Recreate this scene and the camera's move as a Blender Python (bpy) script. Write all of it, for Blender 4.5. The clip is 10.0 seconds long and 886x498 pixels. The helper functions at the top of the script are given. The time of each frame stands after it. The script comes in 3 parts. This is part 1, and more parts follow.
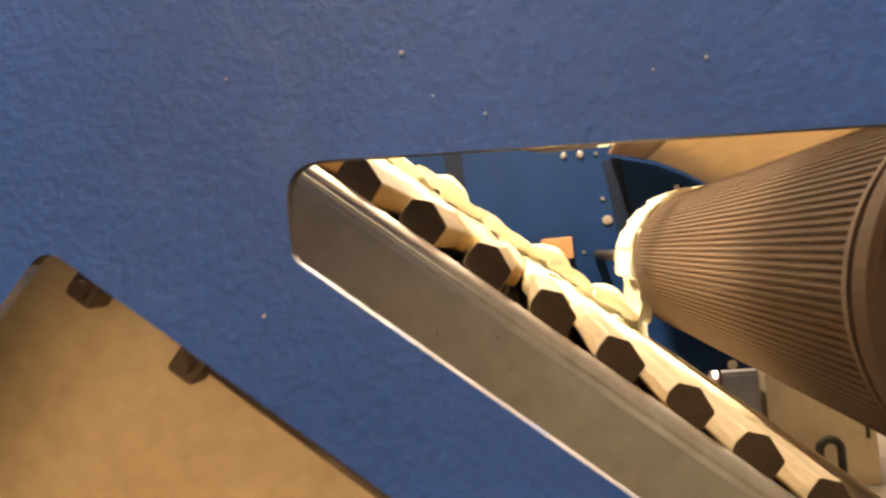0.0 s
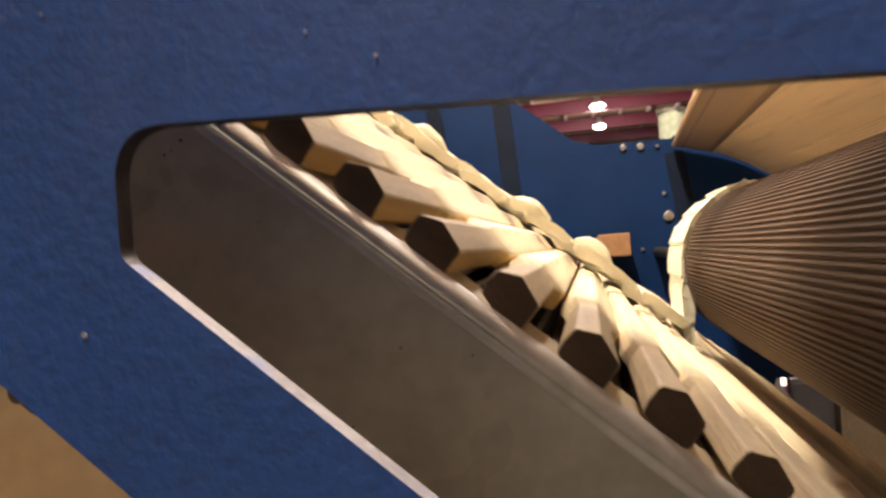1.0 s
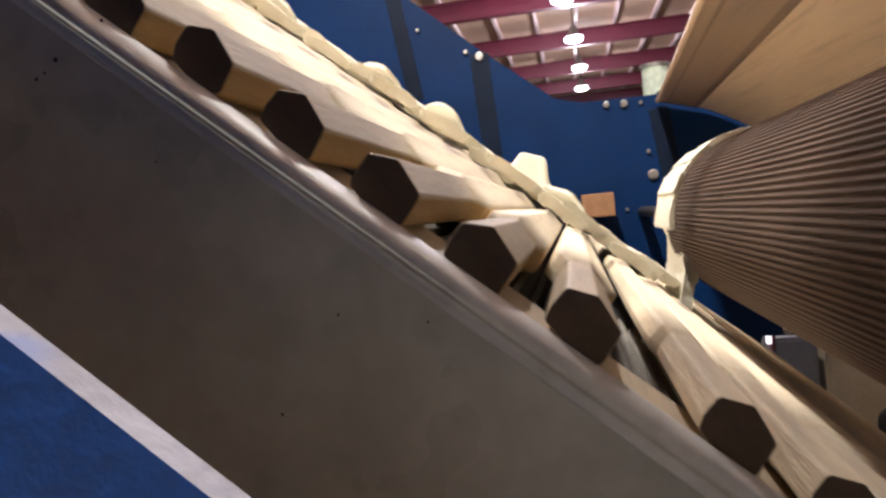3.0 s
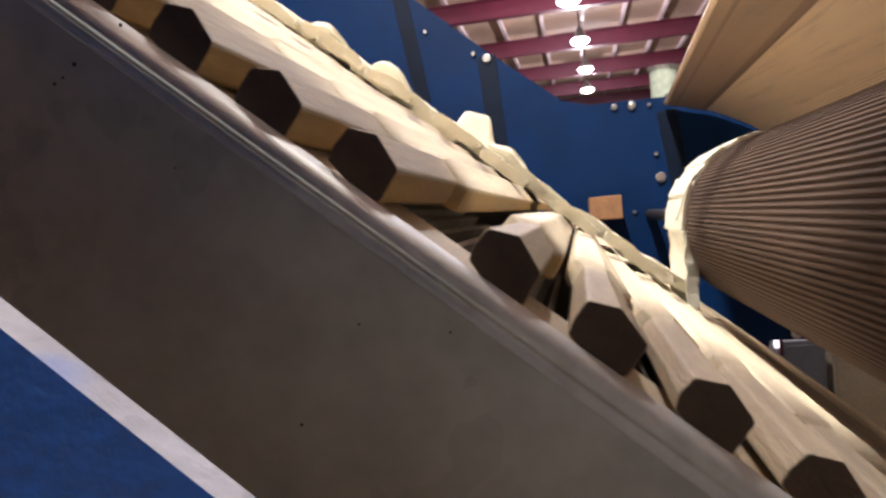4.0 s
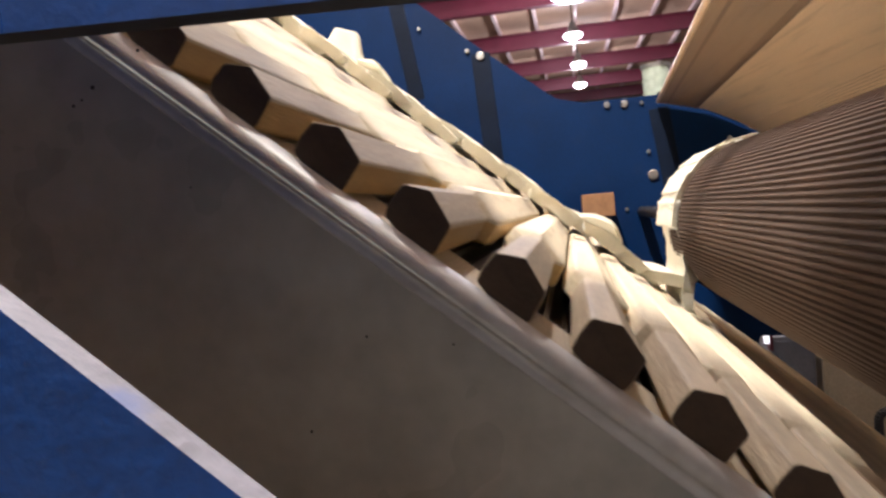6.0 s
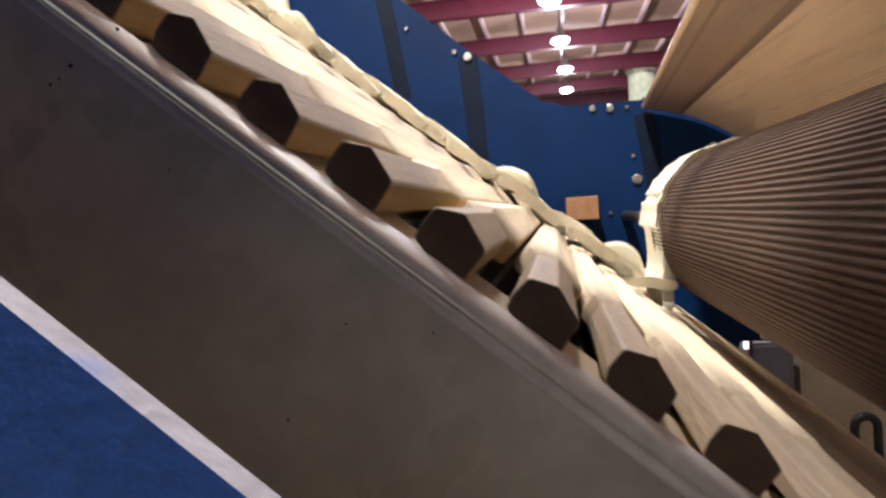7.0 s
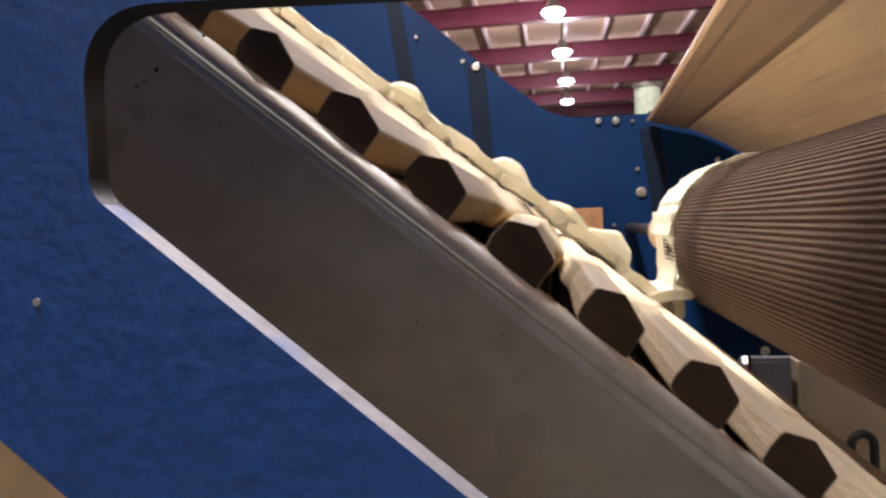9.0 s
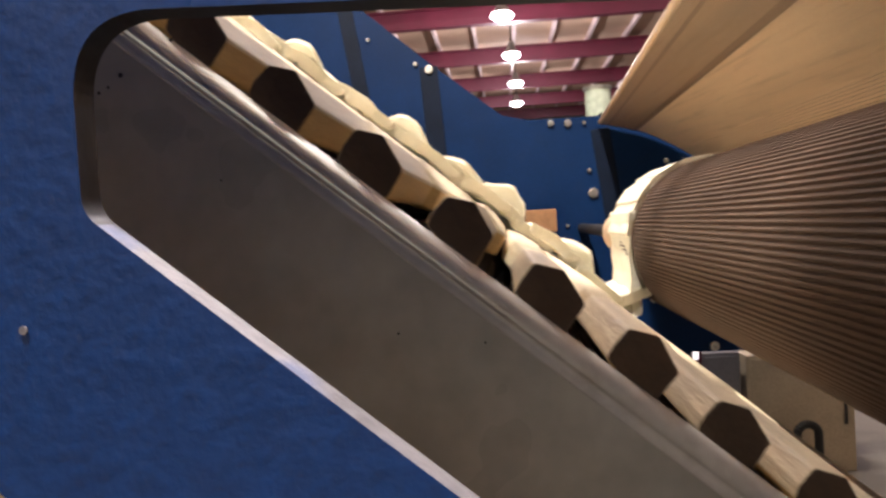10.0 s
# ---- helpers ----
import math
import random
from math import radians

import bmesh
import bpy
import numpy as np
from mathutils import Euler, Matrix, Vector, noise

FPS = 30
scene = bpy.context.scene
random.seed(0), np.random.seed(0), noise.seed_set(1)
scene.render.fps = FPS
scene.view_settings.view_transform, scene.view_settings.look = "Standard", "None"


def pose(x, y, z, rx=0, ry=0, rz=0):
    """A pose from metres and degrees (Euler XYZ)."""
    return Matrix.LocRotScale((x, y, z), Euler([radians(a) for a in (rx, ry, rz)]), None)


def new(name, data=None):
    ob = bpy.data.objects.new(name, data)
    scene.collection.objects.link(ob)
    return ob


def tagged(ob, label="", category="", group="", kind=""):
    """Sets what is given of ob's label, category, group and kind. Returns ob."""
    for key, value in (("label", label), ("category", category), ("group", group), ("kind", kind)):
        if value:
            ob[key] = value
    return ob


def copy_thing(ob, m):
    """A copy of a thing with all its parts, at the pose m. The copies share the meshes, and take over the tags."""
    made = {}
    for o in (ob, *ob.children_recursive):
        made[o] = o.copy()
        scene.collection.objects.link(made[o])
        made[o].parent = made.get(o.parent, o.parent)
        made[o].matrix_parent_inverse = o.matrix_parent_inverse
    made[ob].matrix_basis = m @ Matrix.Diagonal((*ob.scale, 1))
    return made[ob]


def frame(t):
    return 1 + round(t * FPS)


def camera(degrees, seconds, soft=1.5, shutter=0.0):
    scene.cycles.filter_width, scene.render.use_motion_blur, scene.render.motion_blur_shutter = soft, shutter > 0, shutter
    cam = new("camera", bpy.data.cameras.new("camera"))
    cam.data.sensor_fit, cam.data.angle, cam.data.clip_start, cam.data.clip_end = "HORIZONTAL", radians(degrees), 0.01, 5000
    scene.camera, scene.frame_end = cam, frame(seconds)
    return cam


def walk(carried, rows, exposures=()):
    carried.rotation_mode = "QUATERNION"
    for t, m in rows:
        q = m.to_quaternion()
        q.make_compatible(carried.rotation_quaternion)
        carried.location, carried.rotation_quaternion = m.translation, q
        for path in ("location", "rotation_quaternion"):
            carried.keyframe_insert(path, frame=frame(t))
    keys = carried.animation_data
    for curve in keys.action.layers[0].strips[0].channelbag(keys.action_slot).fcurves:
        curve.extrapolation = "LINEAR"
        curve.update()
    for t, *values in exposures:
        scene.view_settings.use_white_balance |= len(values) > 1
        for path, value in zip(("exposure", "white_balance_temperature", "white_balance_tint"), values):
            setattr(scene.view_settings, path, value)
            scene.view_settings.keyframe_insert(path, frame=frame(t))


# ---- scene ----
# Looking through the side opening of a machine: wooden slat conveyor, ribbed roller, cloth web, factory hall behind.
# y runs along the slats, away from the camera; the conveyor climbs to the left (-x).
PATH = [
    (0, 0.0757, -0.7169, -0.0165, 90.617, 6.517, -5.219),
    (0.5, 0.1188, -0.6148, 0.0064, 91.039, 10.522, -4.946),
    (1, 0.1379, -0.5845, -0.0186, 90.513, 11.669, -4.209),
    (1.5, 0.1425, -0.5346, -0.0462, 88.805, 10.635, -3.508),
    (2, 0.1381, -0.4978, -0.0380, 88.488, 10.185, -4.227),
    (2.5, 0.1396, -0.4753, -0.0371, 87.629, 10.411, -5.252),
    (4, 0.1248, -0.4613, -0.0306, 87.834, 11.012, -5.086),
    (4.5, 0.1222, -0.4585, -0.0264, 87.758, 11.124, -5.000),
    (5, 0.1207, -0.4705, -0.0198, 87.715, 10.971, -5.212),
    (5.5, 0.1255, -0.4805, -0.0123, 87.559, 10.750, -5.636),
    (6, 0.1238, -0.4858, -0.0146, 87.334, 10.461, -5.065),
    (7.5, 0.1240, -0.4804, -0.0264, 87.410, 8.364, -3.621),
    (8, 0.1092, -0.4942, -0.0198, 87.264, 7.537, -3.679),
    (8.5, 0.0964, -0.5002, -0.0304, 87.382, 8.303, -3.025),
    (9, 0.0784, -0.5109, -0.0232, 88.005, 8.801, -2.461),
    (9.5, 0.0693, -0.5063, -0.0201, 88.088, 7.921, -2.618),
    (10, 0.0586, -0.5051, -0.0184, 88.006, 4.976, -3.299),
]
cam = camera(63.99, 10.0, soft=2.7, shutter=0.4)
walk(cam, [(t, pose(x, y, z, rx, 0, rz) @ pose(0, 0, 0, 0, 0, lean)) for t, x, y, z, rx, rz, lean in PATH],
     exposures=[(0.0, 0.9, 9100, 4), (0.5, 0.22, 8500, 6), (1.0, -0.1, 7300, 9), (1.6, -0.2, 6500, 9), (2.5, -0.3, 5850, 9), (7.5, -0.28, 5800, 9), (9.0, -0.26, 5850, 9), (10.0, -0.18, 6200, 9)])

# ---- world and lights ----
world = bpy.data.worlds.new("hall_air")
world.use_nodes = True
world.node_tree.nodes["Background"].inputs[0].default_value = (0.9, 0.85, 0.8, 1)
world.node_tree.nodes["Background"].inputs[1].default_value = 0.025
scene.world = world


def lamp(name, kind, m, energy, colour, size):
    data = bpy.data.lights.new(name, kind)
    data.energy, data.color = energy, colour
    if kind == "AREA":
        data.shape, data.size = "DISK", size
    else:
        data.shadow_soft_size = size
    ob = new(name, data)
    ob.matrix_world = m
    return ob


CEIL = 6.0
# place, watts and colour of each high-bay lamp
COOL, WARM = (1.0, 0.88, 0.9), (1.0, 0.87, 0.72)
HALL_LAMPS = [(0.32, 18.9, 680, COOL), (0.63, 23.6, 680, COOL), (0.86, 28.6, 680, COOL), (1.0, 33.6, 680, COOL), (0.2, 9.0, 680, COOL), (-6, 14, 680, COOL), (7, 14, 680, COOL),
              (0.15, 4.2, 1000, WARM), (-0.7, -1.3, 3800, WARM), (-2.1, -8.3, 2700, COOL), (3.6, -19.0, 3600, COOL)]
for x, y, watts, tone in HALL_LAMPS:
    lamp("hall_light", "POINT", pose(x, y, CEIL - 0.75), watts, tone, 0.18)


# ---- materials ----
def mat(name, colour, rough=0.5, metal=0.0, vary=0.25, scale=8.0, bump=0.0, bump_scale=60.0, dirt=0.0, dirt_colour=(0.05, 0.04, 0.03), stretch=(1, 1, 1), coat=0.0, island=0.0):
    m = bpy.data.materials.new(name)
    m.use_nodes = True
    nt = m.node_tree
    n, l = nt.nodes, nt.links
    b = n["Principled BSDF"]
    b.inputs["Roughness"].default_value, b.inputs["Metallic"].default_value = rough, metal
    b.inputs["Coat Weight"].default_value = coat
    tc = n.new("ShaderNodeTexCoord")
    mp = n.new("ShaderNodeMapping")
    mp.inputs["Scale"].default_value = stretch
    l.new(tc.outputs["Object"], mp.inputs[0])
    big, fine = n.new("ShaderNodeTexNoise"), n.new("ShaderNodeTexNoise")
    big.inputs["Scale"].default_value, fine.inputs["Scale"].default_value = scale, bump_scale
    big.inputs["Detail"].default_value, fine.inputs["Detail"].default_value = 4, 3
    for q in (big, fine):
        l.new(mp.outputs[0], q.inputs["Vector"])
    ramp = n.new("ShaderNodeValToRGB")
    lo, hi = [max(0, c * (1 - vary)) for c in colour], [min(1, c * (1 + vary)) for c in colour]
    ramp.color_ramp.elements[0].position, ramp.color_ramp.elements[1].position = 0.3, 0.7
    ramp.color_ramp.elements[0].color, ramp.color_ramp.elements[1].color = (*lo, 1), (*hi, 1)
    l.new(big.outputs[0], ramp.inputs[0])
    out = ramp.outputs[0]
    grain = n.new("ShaderNodeMixRGB")
    grain.blend_type, grain.inputs[0].default_value = "OVERLAY", 0.25
    l.new(out, grain.inputs[1])
    l.new(fine.outputs[0], grain.inputs[2])
    out = grain.outputs[0]
    if island:
        oi = n.new("ShaderNodeObjectInfo")
        hs = n.new("ShaderNodeHueSaturation")
        mr = n.new("ShaderNodeMapRange")
        mr.inputs[3].default_value, mr.inputs[4].default_value = 1 - island, 1 + island
        l.new(oi.outputs["Random"], mr.inputs[0])
        l.new(mr.outputs[0], hs.inputs["Value"])
        l.new(out, hs.inputs["Color"])
        out = hs.outputs[0]
    if dirt:
        dn, dr, mx = n.new("ShaderNodeTexNoise"), n.new("ShaderNodeValToRGB"), n.new("ShaderNodeMixRGB")
        dn.inputs["Scale"].default_value, dn.inputs["Detail"].default_value = scale * 2.7, 6
        l.new(mp.outputs[0], dn.inputs["Vector"])
        dr.color_ramp.elements[0].position, dr.color_ramp.elements[1].position = 0.55, 0.72
        dr.color_ramp.elements[1].color = (dirt, dirt, dirt, 1)
        l.new(dn.outputs[0], dr.inputs[0])
        l.new(dr.outputs[0], mx.inputs[0])
        l.new(out, mx.inputs[1])
        mx.inputs[2].default_value = (*dirt_colour, 1)
        out = mx.outputs[0]
    l.new(out, b.inputs["Base Color"])
    rr = n.new("ShaderNodeMapRange")
    rr.inputs[3].default_value, rr.inputs[4].default_value = max(0.02, rough - 0.12), min(1, rough + 0.12)
    l.new(big.outputs[0], rr.inputs[0])
    l.new(rr.outputs[0], b.inputs["Roughness"])
    if bump:
        bp = n.new("ShaderNodeBump")
        bp.inputs["Strength"].default_value, bp.inputs["Distance"].default_value = bump, 0.002
        l.new(fine.outputs[0], bp.inputs["Height"])
        l.new(bp.outputs[0], b.inputs["Normal"])
    return m


def glow(name, colour, strength):
    m = mat(name, (0.8, 0.8, 0.8))
    b = m.node_tree.nodes["Principled BSDF"]
    b.inputs["Emission Color"].default_value, b.inputs["Emission Strength"].default_value = (*colour, 1), strength
    return m


BLUE = mat("blue_paint", (0.004, 0.034, 0.165), 0.28, vary=0.12, scale=5, bump=0.32, bump_scale=170, dirt=0.07, dirt_colour=(0.1, 0.13, 0.2))
NAVY = mat("navy_paint", (0.004, 0.009, 0.024), 0.5, vary=0.2, scale=6)
# Darker copy of the blue: weak light inside the machine put into the colour.
BLUE_FAR = mat("blue_paint_shaded", (0.002, 0.0185, 0.078), 0.5, vary=0.15, scale=3, bump=0.1, bump_scale=80, dirt=0.06)
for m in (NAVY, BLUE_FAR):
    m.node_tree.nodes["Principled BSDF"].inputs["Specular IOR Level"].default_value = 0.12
# Opening edges: worn lower slope painted as lit, the rest as shaded.
EDGE = mat("worn_lit_edge", (0.19, 0.19, 0.23), 0.5, 0.0, vary=0.3, scale=11, bump=0.5, bump_scale=160, dirt=0.8, dirt_colour=(0.05, 0.10, 0.32))
BLACK = mat("shaded_edge_black", (0.006, 0.007, 0.012), 0.45, vary=0.3, scale=12, bump=0.2)
GREY = mat("grey_enamel", (0.45, 0.455, 0.43), 0.3, vary=0.1, scale=6, bump=0.12, bump_scale=40, dirt=0.07, dirt_colour=(0.16, 0.15, 0.14))
# Paler than the guard's grey: light from the bright slats put into colour.
GREY_LIT = mat("lit_grey_edge", (0.55, 0.55, 0.55), 0.5, 0.1, vary=0.15, scale=9, bump=0.1, bump_scale=60, dirt=0.3, dirt_colour=(0.2, 0.19, 0.16))
STEEL = mat("steel", (0.5, 0.49, 0.47), 0.32, 0.85, vary=0.2, scale=20, bump=0.2, bump_scale=120, dirt=0.4)
RACK = mat("dull_steel", (0.28, 0.26, 0.23), 0.5, 0.4, vary=0.3, scale=14, bump=0.2, dirt=0.5)
DARK = mat("black_iron", (0.02, 0.02, 0.022), 0.5, 0.2, vary=0.3, scale=10, bump=0.2)
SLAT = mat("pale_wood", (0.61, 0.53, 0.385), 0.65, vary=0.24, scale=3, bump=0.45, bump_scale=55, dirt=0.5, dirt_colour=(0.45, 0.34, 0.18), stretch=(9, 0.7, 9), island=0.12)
SLAT_SIDE = mat("shaded_ochre_wood", (0.5, 0.33, 0.13), 0.6, vary=0.22, scale=3, bump=0.35, bump_scale=90, dirt=0.3, dirt_colour=(0.2, 0.12, 0.05), stretch=(9, 0.7, 9), island=0.15)
SLAT_END = mat("shaded_end_grain", (0.075, 0.045, 0.027), 0.75, vary=0.22, scale=40, bump=0.5, bump_scale=220, dirt=0.4, dirt_colour=(0.05, 0.035, 0.025), island=0.15)
CLOTH = mat("cream_cloth", (0.92, 0.89, 0.78), 0.85, vary=0.06, scale=14, bump=0.4, bump_scale=160)
nt = CLOTH.node_tree
thin, mixer = nt.nodes.new("ShaderNodeBsdfTranslucent"), nt.nodes.new("ShaderNodeMixShader")
thin.inputs[0].default_value, mixer.inputs[0].default_value = (0.92, 0.88, 0.76, 1), 0.3
nt.links.new(nt.nodes["Principled BSDF"].outputs[0], mixer.inputs[1])
nt.links.new(thin.outputs[0], mixer.inputs[2])
nt.links.new(mixer.outputs[0], nt.nodes["Material Output"].inputs[0])
RIB = mat("brown_rubber", (0.08, 0.047, 0.032), 0.9, vary=0.18, scale=4, bump=0.15, bump_scale=90, dirt=0.25, dirt_colour=(0.07, 0.04, 0.026), stretch=(4, 0.6, 4))
RIB_MID = mat("shaded_ribbed_sheet", (0.27, 0.19, 0.122), 0.45, vary=0.15, scale=2.5, bump=0.1, bump_scale=120, dirt=0.35, dirt_colour=(0.14, 0.09, 0.05), stretch=(7, 0.1, 7))
RIB_DARK = mat("shaded_grimy_sheet", (0.17, 0.112, 0.07), 0.45, vary=0.25, scale=3, bump=0.1, bump_scale=120, stretch=(6, 0.15, 6))
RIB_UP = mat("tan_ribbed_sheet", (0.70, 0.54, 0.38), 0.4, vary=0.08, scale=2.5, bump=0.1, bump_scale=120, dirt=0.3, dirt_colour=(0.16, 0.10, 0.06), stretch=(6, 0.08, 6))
RIB_GROOVE = mat("dark_groove", (0.2, 0.138, 0.085), 0.7, vary=0.2, scale=5)
TAN = mat("tan_panel", (0.54, 0.40, 0.25), 0.5, vary=0.15, scale=5, bump=0.1)
BEIGE = mat("beige_cabinet_paint", (0.5, 0.42, 0.3), 0.5, vary=0.1, scale=4)
GREYBOX = mat("grey_cabinet_paint", (0.22, 0.22, 0.25), 0.5, vary=0.1, scale=4)
RED = mat("red_beam_paint", (0.12, 0.009, 0.028), 0.5, vary=0.15, scale=1.5)
DECK = mat("roof_deck", (0.52, 0.36, 0.25), 0.7, vary=0.12, scale=0.8)
PURLIN = mat("pale_purlin", (0.75, 0.6, 0.58), 0.6, vary=0.1, scale=1)
WALLM = mat("hall_wall_paint", (0.35, 0.33, 0.3), 0.8, vary=0.12, scale=0.6)
CONCRETE = mat("concrete", (0.17, 0.155, 0.135), 0.7, vary=0.2, scale=0.9, bump=0.3, dirt=0.4)
ORANGE = mat("orange_wood", (0.27, 0.14, 0.065), 0.6, vary=0.2, scale=10, stretch=(1, 6, 1))
RUST = mat("brown_board", (0.06, 0.033, 0.018), 0.6, vary=0.3, scale=6, stretch=(6, 0.6, 6))
BULB = glow("lamp_glow", (1.0, 0.9, 0.95), 14)
FIXTURE = mat("pale_green_glass", (0.5, 0.58, 0.5), 0.15, vary=0.15, scale=20)


# ---- mesh helpers ----
def mesh_ob(name, bm, mats, parent=None, smooth=False):
    bmesh.ops.recalc_face_normals(bm, faces=bm.faces)
    me = bpy.data.meshes.new(name)
    bm.to_mesh(me)
    bm.free()
    for m in mats if isinstance(mats, (list, tuple)) else [mats]:
        me.materials.append(m)
    if smooth:
        me.polygons.foreach_set("use_smooth", [True] * len(me.polygons))
    ob = new(name, me)
    ob.parent = parent
    return ob


def part(name, bm, material, parent, label="", smooth=False):
    return tagged(mesh_ob(name, bm, material, parent, smooth), label)


def thing(name, label, category, group="", kind="", at=(0, 0, 0)):
    ob = new(name)
    ob.location = at
    return tagged(ob, label, category, group, kind)


def box(bm, lo, hi, bevel=0.0, m=None):
    c = [(a + b) / 2 for a, b in zip(lo, hi)]
    s = [b - a for a, b in zip(lo, hi)]
    base = Matrix.Translation(c) @ Matrix.Diagonal((*s, 1))
    made = bmesh.ops.create_cube(bm, size=1, matrix=(m @ base) if m else base)
    if bevel:
        es = list({e for v in made["verts"] for e in v.link_edges})
        bmesh.ops.bevel(bm, geom=es, offset=bevel, segments=2, affect="EDGES", profile=0.6)
    return bm


def cyl(bm, a, b, r, r2=None, seg=24):
    a, b = Vector(a), Vector(b)
    m = Matrix.Translation((a + b) / 2) @ (b - a).to_track_quat("Z", "Y").to_matrix().to_4x4()
    bmesh.ops.create_cone(bm, cap_ends=True, segments=seg, radius1=r, radius2=r if r2 is None else r2, depth=(b - a).length, matrix=m)
    return bm


def sweep(profile, y0, y1, bm=None, mat_of=None):
    """A prism of the closed profile [(x, z)] from y0 to y1."""
    bm = bm or bmesh.new()
    a = [bm.verts.new((x, y0, z)) for x, z in profile]
    b = [bm.verts.new((x, y1, z)) for x, z in profile]
    n = len(profile)
    for i in range(n):
        f = bm.faces.new((a[i], a[(i + 1) % n], b[(i + 1) % n], b[i]))
        if mat_of:
            f.material_index = mat_of(i)
    for loop in (a, b[::-1]):
        f = bm.faces.new(loop)
        if mat_of:
            f.material_index = mat_of(-1)
    return bm


def rounded(points, radii, seg=8):
    """A closed polygon with its corners rounded."""
    out = []
    n = len(points)
    for i in range(n):
        p, a, b = Vector(points[i]), Vector(points[i - 1]), Vector(points[(i + 1) % n])
        r = radii[i]
        if r <= 0:
            out.append(tuple(p))
            continue
        u, v = (a - p).normalized(), (b - p).normalized()
        half = u.angle(v) / 2
        t = min(r / math.tan(half), 0.45 * min((a - p).length, (b - p).length))
        for k in range(seg + 1):
            w = k / seg
            q = (1 - w) ** 2 * (p + u * t) + 2 * w * (1 - w) * p + w * w * (p + v * t)
            out.append((q.x, q.y))
    return out


def plate_with_holes(outer, holes, y0, y1):
    """A plate in the xz plane with openings through it; cut edges take material 1 where lit, 2 where shaded."""
    bm = bmesh.new()
    loops = []
    for pts in [outer, *holes]:
        vs = [bm.verts.new((x, y0, z)) for x, z in pts]
        loops.append(vs)
        for i in range(len(vs)):
            bm.edges.new((vs[i], vs[(i + 1) % len(vs)]))
    bmesh.ops.triangle_fill(bm, use_beauty=True, use_dissolve=False, edges=list(bm.edges), normal=(0, -1, 0))
    back = {}
    front = list(bm.faces)
    for v in list(bm.verts):
        back[v] = bm.verts.new((v.co.x, y1, v.co.z))
    for f in front:
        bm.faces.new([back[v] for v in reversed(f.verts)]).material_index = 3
    for k, vs in enumerate(loops):
        for i in range(len(vs)):
            a, b = vs[i], vs[(i + 1) % len(vs)]
            f = bm.faces.new((a, b, back[b], back[a]))
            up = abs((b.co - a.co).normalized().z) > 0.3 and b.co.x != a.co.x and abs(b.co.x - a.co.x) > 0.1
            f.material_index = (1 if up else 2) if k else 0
    return bm


INC = 39.727          # the conveyor's slope in degrees
V = 0.19700           # its speed in metres a second
PITCH = 0.08
D = Vector((math.cos(radians(INC)), 0, -math.sin(radians(INC))))   # down the slope
UP = Vector((math.sin(radians(INC)), 0, math.cos(radians(INC))))   # square to it


def slope(s, n, y=0.0):
    p = D * s + UP * n
    return (p.x, y, p.z)


# ---- hall ----
FLOOR = -1.9
tagged(mesh_ob("floor", box(bmesh.new(), (-14, -22, FLOOR - 0.1), (14, 46, FLOOR)), CONCRETE), "grey concrete factory floor", "floor", kind="structure")
tagged(mesh_ob("wall_far", box(bmesh.new(), (-14, 46, FLOOR), (14, 46.2, CEIL + 0.8)), WALLM), "dull grey painted hall wall", "wall", kind="structure")
tagged(mesh_ob("wall_near", box(bmesh.new(), (-14, -8.2, FLOOR), (14, -22, CEIL + 0.8)), WALLM), "dull grey painted hall wall", "wall", kind="structure")
tagged(mesh_ob("wall_left", box(bmesh.new(), (-14.2, -22, FLOOR), (-14, 46, CEIL + 0.8)), WALLM), "dull grey painted hall wall", "wall", kind="structure")
tagged(mesh_ob("wall_right", box(bmesh.new(), (14, -22, FLOOR), (14.2, 46, CEIL + 0.8)), WALLM), "dull grey painted hall wall", "wall", kind="structure")
tagged(mesh_ob("ceiling", box(bmesh.new(), (-14, -22, CEIL + 0.8), (14, 46, CEIL + 0.9)), DECK), "tan boarded hall roof deck", "ceiling", kind="structure")


def roof_beam():
    b = thing("roof_beam", "dark red painted steel roof beam", "beam", "roof beams")
    part("web", box(bmesh.new(), (-13.9, -0.02, 0.05), (13.9, 0.02, 0.55)), RED, b)
    part("flange", box(bmesh.new(), (-13.9, -0.16, 0), (13.9, 0.16, 0.05), 0.01), RED, b)
    part("flange", box(bmesh.new(), (-13.9, -0.16, 0.55), (13.9, 0.16, 0.6), 0.01), RED, b)
    return b


beam = roof_beam()
beam.location = (0, 21.5, CEIL)
for y in (-18.3, -12.6, -6.9, -1.2, 4.5, 10.2, 15.9, 27.0, 32.4, 37.6, 42.6):
    copy_thing(beam, pose(0, y, CEIL))
joist = tagged(mesh_ob("roof_joist", box(bmesh.new(), (-0.06, -21.9, 0), (0.06, 45.9, 0.18), 0.01), PURLIN), "pale painted roof joist across the beams", "joist", "roof joists")
joist.location = (-13.2, 0, CEIL + 0.6)
for i in range(1, 20):
    copy_thing(joist, pose(-13.2 + i * 1.4, 0, CEIL + 0.6))


